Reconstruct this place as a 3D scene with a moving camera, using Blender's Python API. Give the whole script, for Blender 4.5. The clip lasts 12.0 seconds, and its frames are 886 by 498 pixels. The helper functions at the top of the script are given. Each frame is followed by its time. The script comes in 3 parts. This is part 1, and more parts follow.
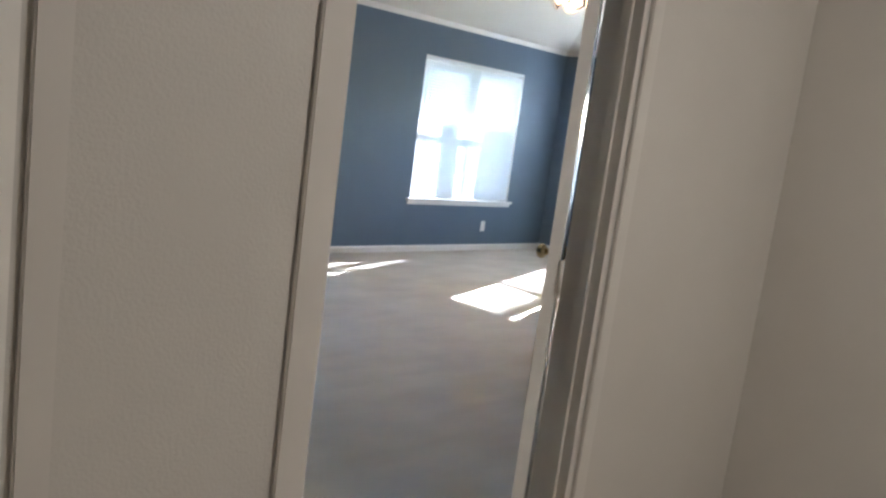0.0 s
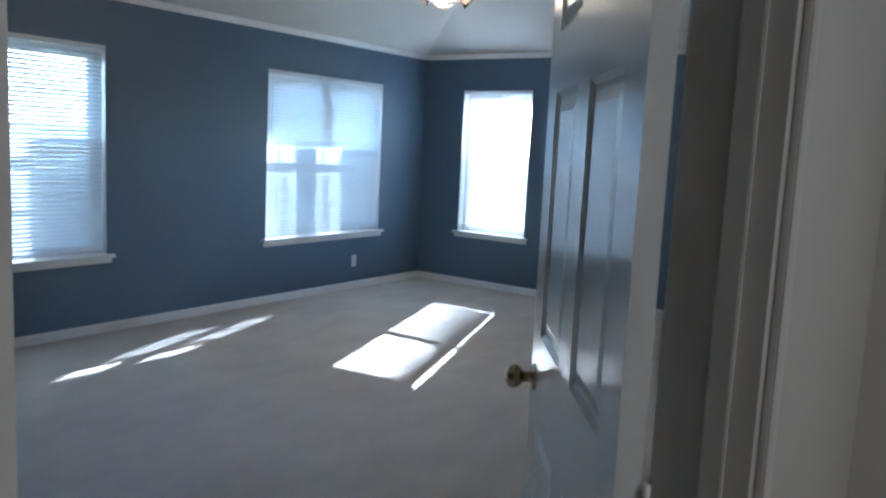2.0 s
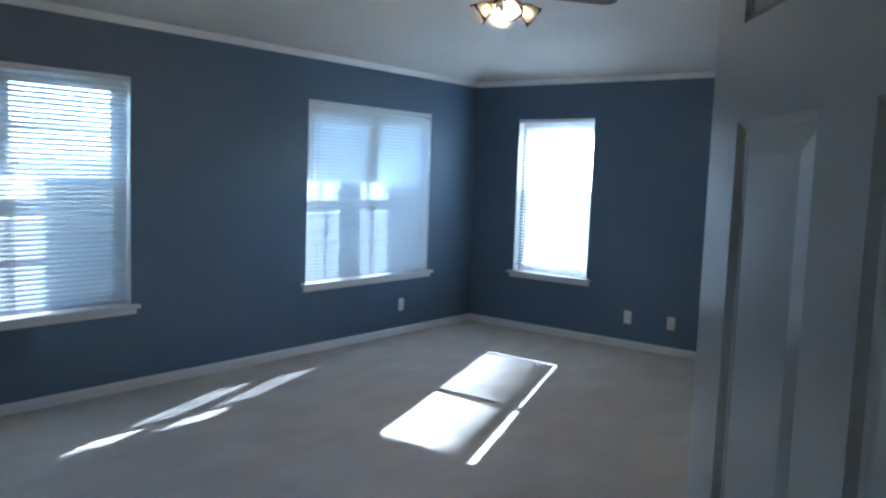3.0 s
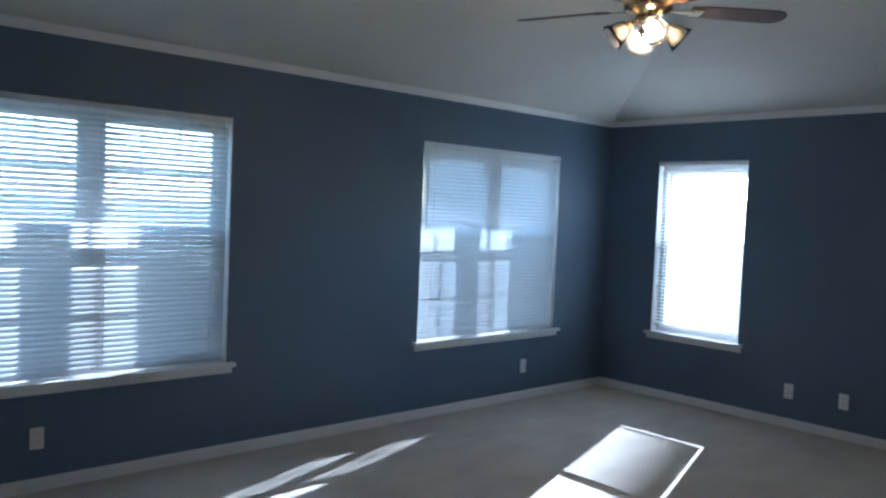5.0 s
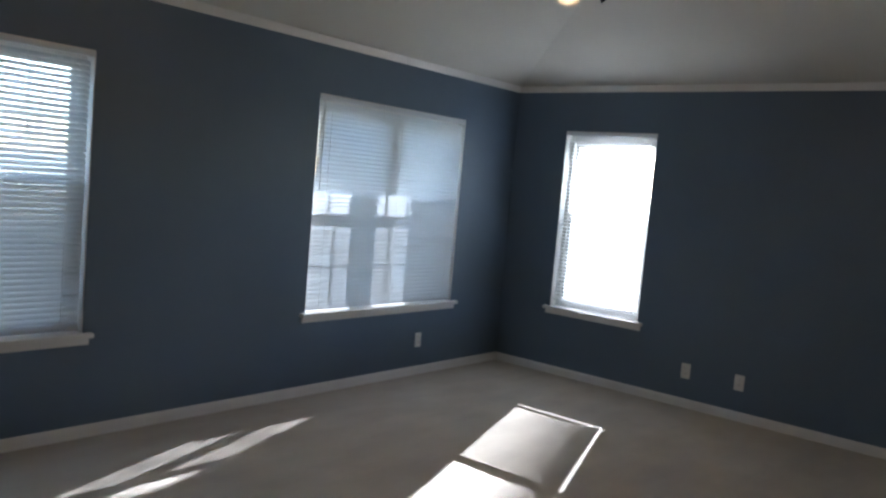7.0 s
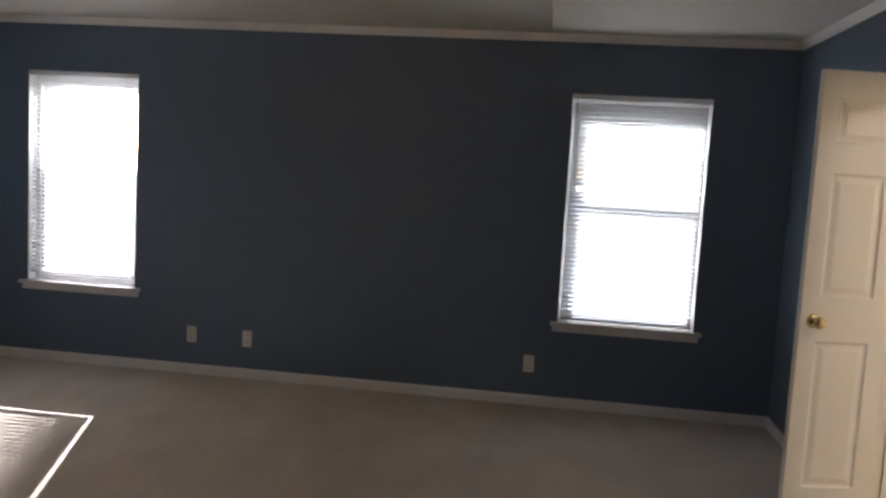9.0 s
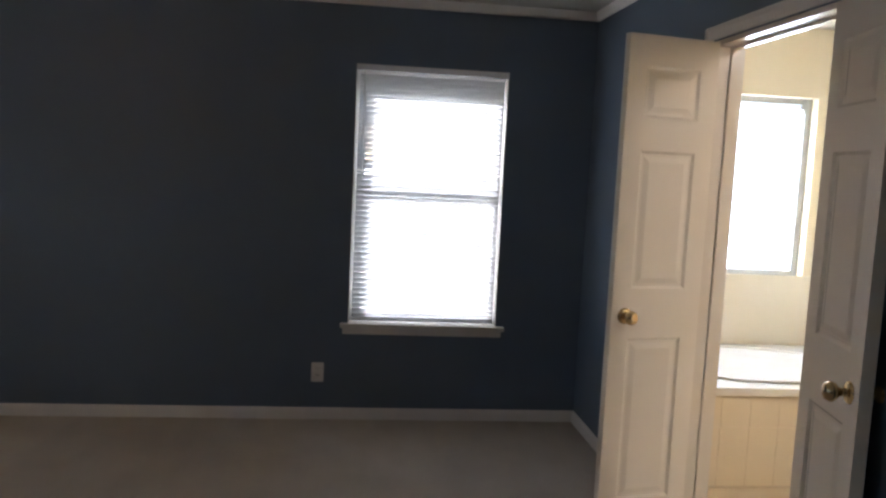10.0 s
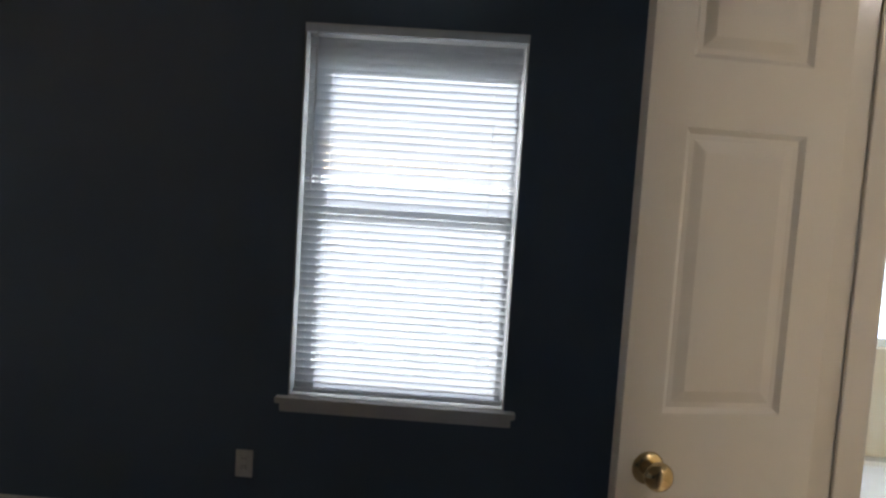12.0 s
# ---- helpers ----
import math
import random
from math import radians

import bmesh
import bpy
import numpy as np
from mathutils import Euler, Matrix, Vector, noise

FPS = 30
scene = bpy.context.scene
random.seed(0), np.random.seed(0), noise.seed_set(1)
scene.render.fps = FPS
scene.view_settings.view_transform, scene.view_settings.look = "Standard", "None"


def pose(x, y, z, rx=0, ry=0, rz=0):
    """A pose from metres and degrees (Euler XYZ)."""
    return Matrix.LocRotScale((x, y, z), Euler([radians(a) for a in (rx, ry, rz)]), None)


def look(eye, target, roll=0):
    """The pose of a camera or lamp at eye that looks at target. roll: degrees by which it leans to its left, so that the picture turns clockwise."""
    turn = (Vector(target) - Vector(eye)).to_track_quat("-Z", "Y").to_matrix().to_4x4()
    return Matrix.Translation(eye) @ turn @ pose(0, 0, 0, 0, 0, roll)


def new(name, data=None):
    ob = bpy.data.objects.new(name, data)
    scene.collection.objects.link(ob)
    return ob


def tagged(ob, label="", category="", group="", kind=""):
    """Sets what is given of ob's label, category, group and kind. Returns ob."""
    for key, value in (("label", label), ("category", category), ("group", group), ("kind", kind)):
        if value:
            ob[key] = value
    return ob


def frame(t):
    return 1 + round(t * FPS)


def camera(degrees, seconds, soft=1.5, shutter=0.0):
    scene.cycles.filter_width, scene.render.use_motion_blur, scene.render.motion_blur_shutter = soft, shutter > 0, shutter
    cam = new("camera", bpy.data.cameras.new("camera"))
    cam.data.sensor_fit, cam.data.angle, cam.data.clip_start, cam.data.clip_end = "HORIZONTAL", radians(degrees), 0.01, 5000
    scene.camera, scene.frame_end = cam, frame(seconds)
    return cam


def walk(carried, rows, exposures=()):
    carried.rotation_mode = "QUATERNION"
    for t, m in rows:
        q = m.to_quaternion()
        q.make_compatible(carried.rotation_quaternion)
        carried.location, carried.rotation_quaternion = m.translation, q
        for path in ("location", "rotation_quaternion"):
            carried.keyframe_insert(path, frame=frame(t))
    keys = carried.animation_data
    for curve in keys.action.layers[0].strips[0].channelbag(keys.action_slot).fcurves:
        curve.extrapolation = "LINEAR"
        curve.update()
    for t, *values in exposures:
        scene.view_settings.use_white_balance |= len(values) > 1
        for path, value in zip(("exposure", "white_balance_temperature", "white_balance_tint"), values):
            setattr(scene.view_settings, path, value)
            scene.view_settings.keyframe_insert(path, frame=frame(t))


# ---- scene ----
cam = camera(58.0, 12.0, soft=2.5)
PATH = [
    (0, (6.24, -7.932, 1.384), (4.843, -6.533, 1.078), 7.5),
    (0.5, (5.896, -7.68, 1.38), (4.636, -6.155, 1.085), 5.8),
    (1, (5.684, -7.49, 1.387), (4.497, -5.906, 1.1), 4.3),
    (1.5, (5.54, -7.328, 1.451), (4.383, -5.722, 1.169), 2.8),
    (2, (5.3, -7.173, 1.49), (4.173, -5.542, 1.231), 2.8),
    (2.5, (5.099, -7.048, 1.536), (3.957, -5.423, 1.3), 2.4),
    (3, (4.855, -6.679, 1.535), (3.628, -5.112, 1.341), 2.1),
    (5, (4.469, -6.138, 1.568), (2.994, -4.791, 1.47), 2.4),
    (5.5, (4.374, -6.139, 1.547), (2.829, -4.875, 1.421), 2.5),
    (6, (4.332, -6.128, 1.535), (2.792, -4.861, 1.387), 3.0),
    (6.5, (4.259, -6.01, 1.539), (2.801, -4.652, 1.372), 3.9),
    (7, (4.135, -5.854, 1.538), (2.862, -4.32, 1.375), 5.0),
    (7.5, (4.106, -5.785, 1.536), (3.074, -4.079, 1.386), 5.7),
    (9.5, (4.249, -4.977, 1.524), (4.253, -2.987, 1.321), 2.7),
    (10, (4.308, -4.629, 1.518), (4.54, -2.653, 1.31), 2.8),
    (10.5, (4.507, -4.265, 1.523), (4.82, -2.299, 1.322), 3.0),
    (11, (4.689, -3.912, 1.512), (4.986, -1.942, 1.341), 3.4),
    (11.5, (4.832, -3.567, 1.506), (5.023, -1.582, 1.36), 3.4),
    (12, (5.012, -3.161, 1.486), (4.944, -1.169, 1.315), 3.7),
]
walk(cam, [(t, look(eye, target, roll)) for t, eye, target, roll in PATH],
     [(0, 5.55, 5350, 11), (1.0, 5.2, 5000, 10), (1.5, 4.92, 4800, 9), (2.5, 4.5, 4500, 7), (3.2, 4.35, 4500, 7), (5.0, 3.98, 4630, 8), (6.0, 3.75, 4850, 10),
      (6.7, 3.75, 5200, 11), (7.5, 4.0, 5750, 15), (9.5, 4.0, 6050, 21), (10.5, 3.75, 5950, 19), (11.5, 3.45, 5850, 17), (12, 3.2, 5750, 15)])

# ---- light ----
SUN_WAY = Vector((0.352, -1.0, -0.56)).normalized()
world = bpy.data.worlds.new("sky")
scene.world = world
world.use_nodes = True
wn = world.node_tree.nodes
sky = wn.new("ShaderNodeTexSky")
sky.sky_type = "NISHITA"
sky.sun_disc = False
sky.sun_elevation = math.asin(-SUN_WAY.z)
sky.sun_rotation = math.atan2(-SUN_WAY.x, -SUN_WAY.y)
sky.air_density, sky.dust_density = 1.0, 0.8
wn["Background"].inputs["Strength"].default_value = 0.15
world.node_tree.links.new(sky.outputs[0], wn["Background"].inputs["Color"])

sun = new("sun", bpy.data.lights.new("sun", "SUN"))
sun.data.energy, sun.data.angle, sun.data.color = 5.0, radians(0.5), (1.0, 0.95, 0.87)
sun.matrix_world = look((0, 0, 20), Vector((0, 0, 20)) + SUN_WAY)

# ---- materials ----
def material(name, base, rough=0.6, metal=0.0, second=None, scale=3.0, grain=0.0, grain_scale=200.0, bump=0.0, spec=0.5,
             bump_scale=None, mottling=0.5):
    m = bpy.data.materials.new(name)
    m.use_nodes = True
    n, l = m.node_tree.nodes, m.node_tree.links
    b = n["Principled BSDF"]
    b.inputs["Roughness"].default_value = rough
    b.inputs["Metallic"].default_value = metal
    b.inputs["Specular IOR Level"].default_value = spec
    co = n.new("ShaderNodeTexCoord")
    large = n.new("ShaderNodeTexNoise")
    large.inputs["Scale"].default_value = scale
    large.inputs["Detail"].default_value = 4
    l.new(co.outputs["Object"], large.inputs["Vector"])
    mix = n.new("ShaderNodeMix")
    mix.data_type = "RGBA"
    mix.inputs["A"].default_value = (*base, 1)
    mix.inputs["B"].default_value = (*(second or [c * 0.86 for c in base]), 1)
    ramp = n.new("ShaderNodeMapRange")
    ramp.inputs["From Min"].default_value, ramp.inputs["From Max"].default_value = 0.5 - mottling / 2, 0.5 + mottling / 2
    l.new(large.outputs["Fac"], ramp.inputs["Value"])
    l.new(ramp.outputs["Result"], mix.inputs["Factor"])
    out = mix.outputs["Result"]
    fine = n.new("ShaderNodeTexNoise")
    fine.inputs["Scale"].default_value = grain_scale
    fine.inputs["Detail"].default_value = 3
    l.new(co.outputs["Object"], fine.inputs["Vector"])
    if grain:
        dark = n.new("ShaderNodeMix")
        dark.data_type, dark.blend_type = "RGBA", "MULTIPLY"
        dark.inputs["Factor"].default_value = grain
        l.new(out, dark.inputs["A"])
        l.new(fine.outputs["Fac"], dark.inputs["B"])
        out = dark.outputs["Result"]
    l.new(out, b.inputs["Base Color"])
    rr = n.new("ShaderNodeMapRange")
    rr.inputs["To Min"].default_value, rr.inputs["To Max"].default_value = max(0.02, rough - 0.07), min(1, rough + 0.07)
    l.new(large.outputs["Fac"], rr.inputs["Value"])
    l.new(rr.outputs["Result"], b.inputs["Roughness"])
    if bump:
        bp = n.new("ShaderNodeBump")
        bp.inputs["Strength"].default_value = bump
        bp.inputs["Distance"].default_value = 0.004
        l.new(fine.outputs["Fac"], bp.inputs["Height"])
        l.new(bp.outputs["Normal"], b.inputs["Normal"])
    return m


M_BLUE = material("blue_wall_paint", (0.105, 0.150, 0.212), 0.5, second=(0.096, 0.138, 0.196), scale=1.6, grain_scale=160, bump=0.25)
M_CEIL = material("ceiling_paint", (0.63, 0.61, 0.545), 0.9, scale=1.2, second=(0.58, 0.56, 0.50), grain_scale=120, bump=0.35)
M_TRIM = material("trim_paint", (0.74, 0.73, 0.71), 0.35, scale=4, second=(0.68, 0.67, 0.64))
M_DOOR = material("door_paint", (0.80, 0.76, 0.69), 0.17, scale=2, second=(0.76, 0.72, 0.65))
M_CREAM = material("cream_wall_paint", (0.86, 0.76, 0.56), 0.7, scale=2, second=(0.83, 0.73, 0.53), grain_scale=150, bump=0.25)
M_HALL = material("hall_wall_paint", (0.56, 0.525, 0.465), 0.7, scale=2, second=(0.52, 0.485, 0.425), grain_scale=150, bump=0.25)
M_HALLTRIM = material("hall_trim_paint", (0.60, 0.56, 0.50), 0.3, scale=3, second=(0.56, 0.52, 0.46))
M_LINER = material("gloss_jamb_paint", (0.82, 0.82, 0.80), 0.14, scale=4)
M_VINYL = material("window_vinyl", (0.82, 0.82, 0.80), 0.35, scale=6)
M_SLAT = material("blind_slat_white", (0.68, 0.69, 0.69), 0.45, scale=6, second=(0.65, 0.66, 0.66))
# thin vinyl slats let some light through
sb, sn, sl = M_SLAT.node_tree.nodes["Principled BSDF"], M_SLAT.node_tree.nodes, M_SLAT.node_tree.links
st, sm = sn.new("ShaderNodeBsdfTranslucent"), sn.new("ShaderNodeMixShader")
st.inputs["Color"].default_value = (0.80, 0.83, 0.86, 1)
sm.inputs[0].default_value = 0.36
sl.new(sb.outputs[0], sm.inputs[1])
sl.new(st.outputs[0], sm.inputs[2])
sl.new(sm.outputs[0], sn["Material Output"].inputs["Surface"])
M_PLATE = material("outlet_plastic", (0.80, 0.79, 0.75), 0.35, scale=20)
M_DARK = material("dark_slot", (0.03, 0.03, 0.03), 0.6)
M_BRASS = material("polished_brass", (0.62, 0.49, 0.28), 0.18, 1.0, scale=30, second=(0.52, 0.40, 0.22))
M_STEEL = material("painted_hinge", (0.76, 0.71, 0.62), 0.35, scale=30)
M_TUB = material("tub_acrylic", (0.84, 0.82, 0.76), 0.2, scale=5)
M_TILE = material("cream_tile", (0.78, 0.69, 0.53), 0.3, scale=3, second=(0.74, 0.65, 0.49))
M_PANEL = material("cream_splash_panel", (0.84, 0.77, 0.62), 0.3, scale=3, second=(0.81, 0.74, 0.59))
M_GROUT = material("tile_grout", (0.74, 0.65, 0.50), 0.7, scale=12)
M_BATHFLOOR = material("bath_floor_vinyl", (0.74, 0.63, 0.47), 0.4, scale=4, second=(0.69, 0.58, 0.43))
M_BLADE = material("fan_blade_walnut", (0.07, 0.042, 0.028), 0.55, scale=8, second=(0.05, 0.03, 0.02))
M_GRASS = material("lawn_grass", (0.33, 0.32, 0.23), 0.9, scale=0.7, second=(0.39, 0.37, 0.27), grain=0.6, grain_scale=60)
M_ROOF = material("roof_shingle", (0.12, 0.11, 0.10), 0.9, scale=2.0, grain=0.5, grain_scale=30)
M_FRAME = material("grey_window_frame", (0.45, 0.45, 0.43), 0.4, 0.3, scale=12)
M_CORD = material("blind_cord", (0.8, 0.8, 0.78), 0.7)

# carpet: beige pile with brushed streaks
M_CARPET = material("beige_carpet", (0.72, 0.66, 0.57), 1.0, second=(0.59, 0.53, 0.455), scale=2.4, grain=0.32, grain_scale=330, bump=1.0, spec=0.1,
                    mottling=0.7)

n, l = M_CARPET.node_tree.nodes, M_CARPET.node_tree.links
brush, turn, tone, shade = n.new("ShaderNodeTexNoise"), n.new("ShaderNodeMapping"), n.new("ShaderNodeMapRange"), n.new("ShaderNodeMix")
co = n.new("ShaderNodeTexCoord")
turn.inputs["Rotation"].default_value = (0, 0, radians(14))
turn.inputs["Scale"].default_value = (5.5, 1.7, 1)
brush.inputs["Scale"].default_value, brush.inputs["Detail"].default_value = 1.0, 2.5
tone.inputs["From Min"].default_value, tone.inputs["From Max"].default_value = 0.38, 0.62
tone.inputs["To Min"].default_value, tone.inputs["To Max"].default_value = 0.945, 1.02
shade.data_type, shade.blend_type = "RGBA", "MULTIPLY"
shade.inputs["Factor"].default_value = 1.0
pb = n["Principled BSDF"]
l.new(pb.inputs["Base Color"].links[0].from_socket, shade.inputs["A"])
l.new(co.outputs["Object"], turn.inputs["Vector"])
l.new(turn.outputs[0], brush.inputs["Vector"])
l.new(brush.outputs["Fac"], tone.inputs["Value"])
l.new(tone.outputs["Result"], shade.inputs["B"])
l.new(shade.outputs["Result"], pb.inputs["Base Color"])

M_GLASS = bpy.data.materials.new("window_glass")
M_GLASS.use_nodes = True
g = M_GLASS.node_tree
g.nodes.remove(g.nodes["Principled BSDF"])
gt, gg, gf, gm = (g.nodes.new("ShaderNodeBsdf" + k) if k[0] != "!" else g.nodes.new("ShaderNode" + k[1:]) for k in ("Transparent", "Glossy", "!Fresnel", "!MixShader"))
gt.inputs["Color"].default_value = (0.93, 0.96, 0.96, 1)
gg.inputs["Roughness"].default_value = 0.02
g.links.new(gf.outputs[0], gm.inputs[0])
g.links.new(gt.outputs[0], gm.inputs[1])
g.links.new(gg.outputs[0], gm.inputs[2])
g.links.new(gm.outputs[0], g.nodes["Material Output"].inputs["Surface"])

M_SCREEN = bpy.data.materials.new("insect_screen")
M_SCREEN.use_nodes = True
g = M_SCREEN.node_tree
g.nodes.remove(g.nodes["Principled BSDF"])
gt, gd, gm = g.nodes.new("ShaderNodeBsdfTransparent"), g.nodes.new("ShaderNodeBsdfDiffuse"), g.nodes.new("ShaderNodeMixShader")
gd.inputs["Color"].default_value = (0.10, 0.10, 0.11, 1)
gm.inputs[0].default_value = 0.40
g.links.new(gt.outputs[0], gm.inputs[1])
g.links.new(gd.outputs[0], gm.inputs[2])
g.links.new(gm.outputs[0], g.nodes["Material Output"].inputs["Surface"])

M_FROST = bpy.data.materials.new("frosted_glass")
M_FROST.use_nodes = True
g = M_FROST.node_tree
g.nodes.remove(g.nodes["Principled BSDF"])
gt, gd, gm = g.nodes.new("ShaderNodeBsdfTransparent"), g.nodes.new("ShaderNodeBsdfTranslucent"), g.nodes.new("ShaderNodeMixShader")
gd.inputs["Color"].default_value = (0.50, 0.56, 0.62, 1)
gm.inputs[0].default_value = 0.95
g.links.new(gt.outputs[0], gm.inputs[1])
g.links.new(gd.outputs[0], gm.inputs[2])
g.links.new(gm.outputs[0], g.nodes["Material Output"].inputs["Surface"])

M_BULB = bpy.data.materials.new("lit_bulb")
M_BULB.use_nodes = True
b = M_BULB.node_tree.nodes["Principled BSDF"]
b.inputs["Base Color"].default_value = (0.9, 0.85, 0.75, 1)
b.inputs["Emission Color"].default_value = (1.0, 0.72, 0.42, 1)
b.inputs["Emission Strength"].default_value = 12.0
M_OFF = material("unlit_bulb", (0.75, 0.70, 0.62), 0.25, scale=20)
# glow of the added bathroom fill lamp, which no view shows
M_DOME = bpy.data.materials.new("fill_light_dome")
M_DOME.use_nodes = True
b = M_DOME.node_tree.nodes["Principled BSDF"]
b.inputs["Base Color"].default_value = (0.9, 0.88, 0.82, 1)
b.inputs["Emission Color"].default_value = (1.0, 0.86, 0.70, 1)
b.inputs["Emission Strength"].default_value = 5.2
# weaker glow for the added hall lamp, set to balance the hall walls
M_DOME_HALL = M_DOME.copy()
M_DOME_HALL.name = "hall_fill_dome"
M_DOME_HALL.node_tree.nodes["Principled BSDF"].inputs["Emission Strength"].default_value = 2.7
M_SHADE = bpy.data.materials.new("clear_glass_shade")
M_SHADE.use_nodes = True
g = M_SHADE.node_tree
g.nodes.remove(g.nodes["Principled BSDF"])
gt, gd, gm, gg, gf, gn = (g.nodes.new("ShaderNode" + k) for k in ("BsdfTransparent", "BsdfTranslucent", "MixShader", "BsdfGlossy", "Fresnel", "MixShader"))
gt.inputs["Color"].default_value = (0.98, 0.93, 0.86, 1)
gd.inputs["Color"].default_value = (0.95, 0.86, 0.74, 1)
gg.inputs["Roughness"].default_value = 0.08
gf.inputs["IOR"].default_value = 1.12
gm.inputs[0].default_value = 0.05
g.links.new(gt.outputs[0], gm.inputs[1])
g.links.new(gd.outputs[0], gm.inputs[2])
g.links.new(gf.outputs[0], gn.inputs[0])
g.links.new(gm.outputs[0], gn.inputs[1])
g.links.new(gg.outputs[0], gn.inputs[2])
g.links.new(gn.outputs[0], g.nodes["Material Output"].inputs["Surface"])



# ---- mesh helpers ----
def box(bm, x0, x1, y0, y1, z0, z1):
    v = [bm.verts.new((x, y, z)) for z in (z0, z1) for y in (y0, y1) for x in (x0, x1)]
    for f in ((0, 2, 3, 1), (4, 5, 7, 6), (0, 1, 5, 4), (2, 6, 7, 3), (0, 4, 6, 2), (1, 3, 7, 5)):
        bm.faces.new([v[i] for i in f])
    return bm


def boxes(*rows):
    bm = bmesh.new()
    for r in rows:
        box(bm, *r)
    return bm


def rounded(bm, width=0.003, segments=2):
    bmesh.ops.bevel(bm, geom=[e for e in bm.edges], offset=width, segments=segments, affect="EDGES", clamp_overlap=True)
    return bm


def lathe(profile, turns=24, closed=False):
    """A solid of revolution about z from (radius, height) pairs."""
    bm = bmesh.new()
    rings = []
    for r, z in profile:
        if r < 1e-6:
            rings.append([bm.verts.new((0, 0, z))])
        else:
            rings.append([bm.verts.new((r * math.cos(2 * math.pi * i / turns), r * math.sin(2 * math.pi * i / turns), z)) for i in range(turns)])
    for a, c in zip(rings, rings[1:]):
        for i in range(turns):
            j = (i + 1) % turns
            q = [a[i % len(a)], a[j % len(a)], c[j % len(c)], c[i % len(c)]]
            u = list(dict.fromkeys(q))
            if len(u) > 2:
                bm.faces.new(u)
    for f in bm.faces:
        f.smooth = True
    return bm


def prism(points, y0, y1):
    """A profile in x and z, drawn out along y."""
    bm = bmesh.new()
    a = [bm.verts.new((x, y0, z)) for x, z in points]
    c = [bm.verts.new((x, y1, z)) for x, z in points]
    n = len(points)
    for i in range(n):
        bm.faces.new((a[i], a[(i + 1) % n], c[(i + 1) % n], c[i]))
    bm.faces.new(a[::-1])
    bm.faces.new(c)
    return bm


def mesh_of(name, bm, mat, m=None):
    if m is not None:
        bm.transform(m)
    bmesh.ops.recalc_face_normals(bm, faces=bm.faces[:])
    me = bpy.data.meshes.new(name)
    bm.to_mesh(me)
    bm.free()
    me.materials.append(mat)
    return me


def part(name, bm, mat, parent, label="", m=None):
    ob = new(name, bm if isinstance(bm, bpy.types.Mesh) else mesh_of(name, bm, mat))
    ob.parent = parent
    if m is not None:
        ob.matrix_basis = m
    return tagged(ob, label)


def thing(name, m, label, category, group="", kind=""):
    ob = new(name)
    ob.empty_display_size = 0.1
    ob.matrix_basis = m
    return tagged(ob, label, category, group, kind)


def structure(name, bm, mat, label, category, m=None):
    ob = new(name, mesh_of(name, bm, mat))
    if m is not None:
        ob.matrix_basis = m
    return tagged(ob, label, category, kind="structure")


def wall_rows(x0, x1, y0, y1, z0, z1, holes):
    """Boxes for a wall along x with openings (a, b, low, high)."""
    rows, at = [], x0
    for a, c, lo, hi in sorted(holes):
        rows.append((at, a, y0, y1, z0, z1))
        if lo > z0:
            rows.append((a, c, y0, y1, z0, lo))
        if hi < z1:
            rows.append((a, c, y0, y1, hi, z1))
        at = c
    rows.append((at, x1, y0, y1, z0, z1))
    return rows


# ---- plan ----
XE = 5.70          # inner face of the east wall
YS = -7.60         # inner face of the south wall
H = 2.44           # wall height
T = 0.22           # outer wall thickness
SILL, HEAD = 0.575, 2.068
BX = 7.22          # bathroom east wall
A2 = (-2.283, -0.715)
A1 = (-5.385, -3.817)
B1 = (0.518, 1.343)
B2 = (4.312, 5.19)
BATH_W = (6.06, 7.10)
BZ0, BZ1 = 0.93, 2.035
BD = (-2.40, -1.565)   # bath door opening along y
DOOR_H = 2.05
E_A, E_B = 0.515, 1.425  # entry opening along the entry wall
# local frame of the entry wall: x runs north along it, y away from the room
DX, DY, LD = 4.97, -5.0, 2.60
ENTRY = Matrix(((0, 1, 0, DX), (1, 0, 0, YS), (0, 0, 1, 0), (0, 0, 0, 1)))
# local frames of walls seen from inside: x to the right along the wall, y outwards
NORTH = Matrix.Identity(4)
WEST = Matrix(((0, -1, 0, 0), (1, 0, 0, 0), (0, 0, 1, 0), (0, 0, 0, 1)))
# west wall: local x runs north, local y runs to -x

# ---- structure ----
structure("wall_north", boxes(*wall_rows(-T, BX + 0.1, 0, T, -0.3, 2.9, [(*B1, SILL, HEAD), (*B2, SILL, HEAD), (*BATH_W, BZ0, BZ1)])), M_BLUE,
          "dark slate blue painted bedroom wall with two single windows", "wall")
structure("wall_west", boxes(*wall_rows(YS - T, 0, 0, T, -0.3, 2.9, [(*A1, SILL, HEAD), (*A2, SILL, HEAD)])), M_BLUE,
          "dark slate blue painted bedroom wall with two double windows", "wall", WEST)
structure("wall_east", boxes((XE, XE + 0.12, BD[1], 0, 0, H), (XE, XE + 0.12, BD[0], BD[1], DOOR_H, H), (XE, XE + 0.12, DY, BD[0], 0, H)), M_BLUE,
          "dark slate blue painted wall with a double door opening", "wall")
structure("wall_south", boxes((0, DX, YS - T, YS, 0, H + 0.5)), M_BLUE, "dark slate blue painted back wall of the bedroom", "wall")
structure("wall_jog", boxes((DX, XE + 0.12, DY - 0.12, DY, 0, H)), M_BLUE, "dark slate blue painted short wall beside the entry", "wall")
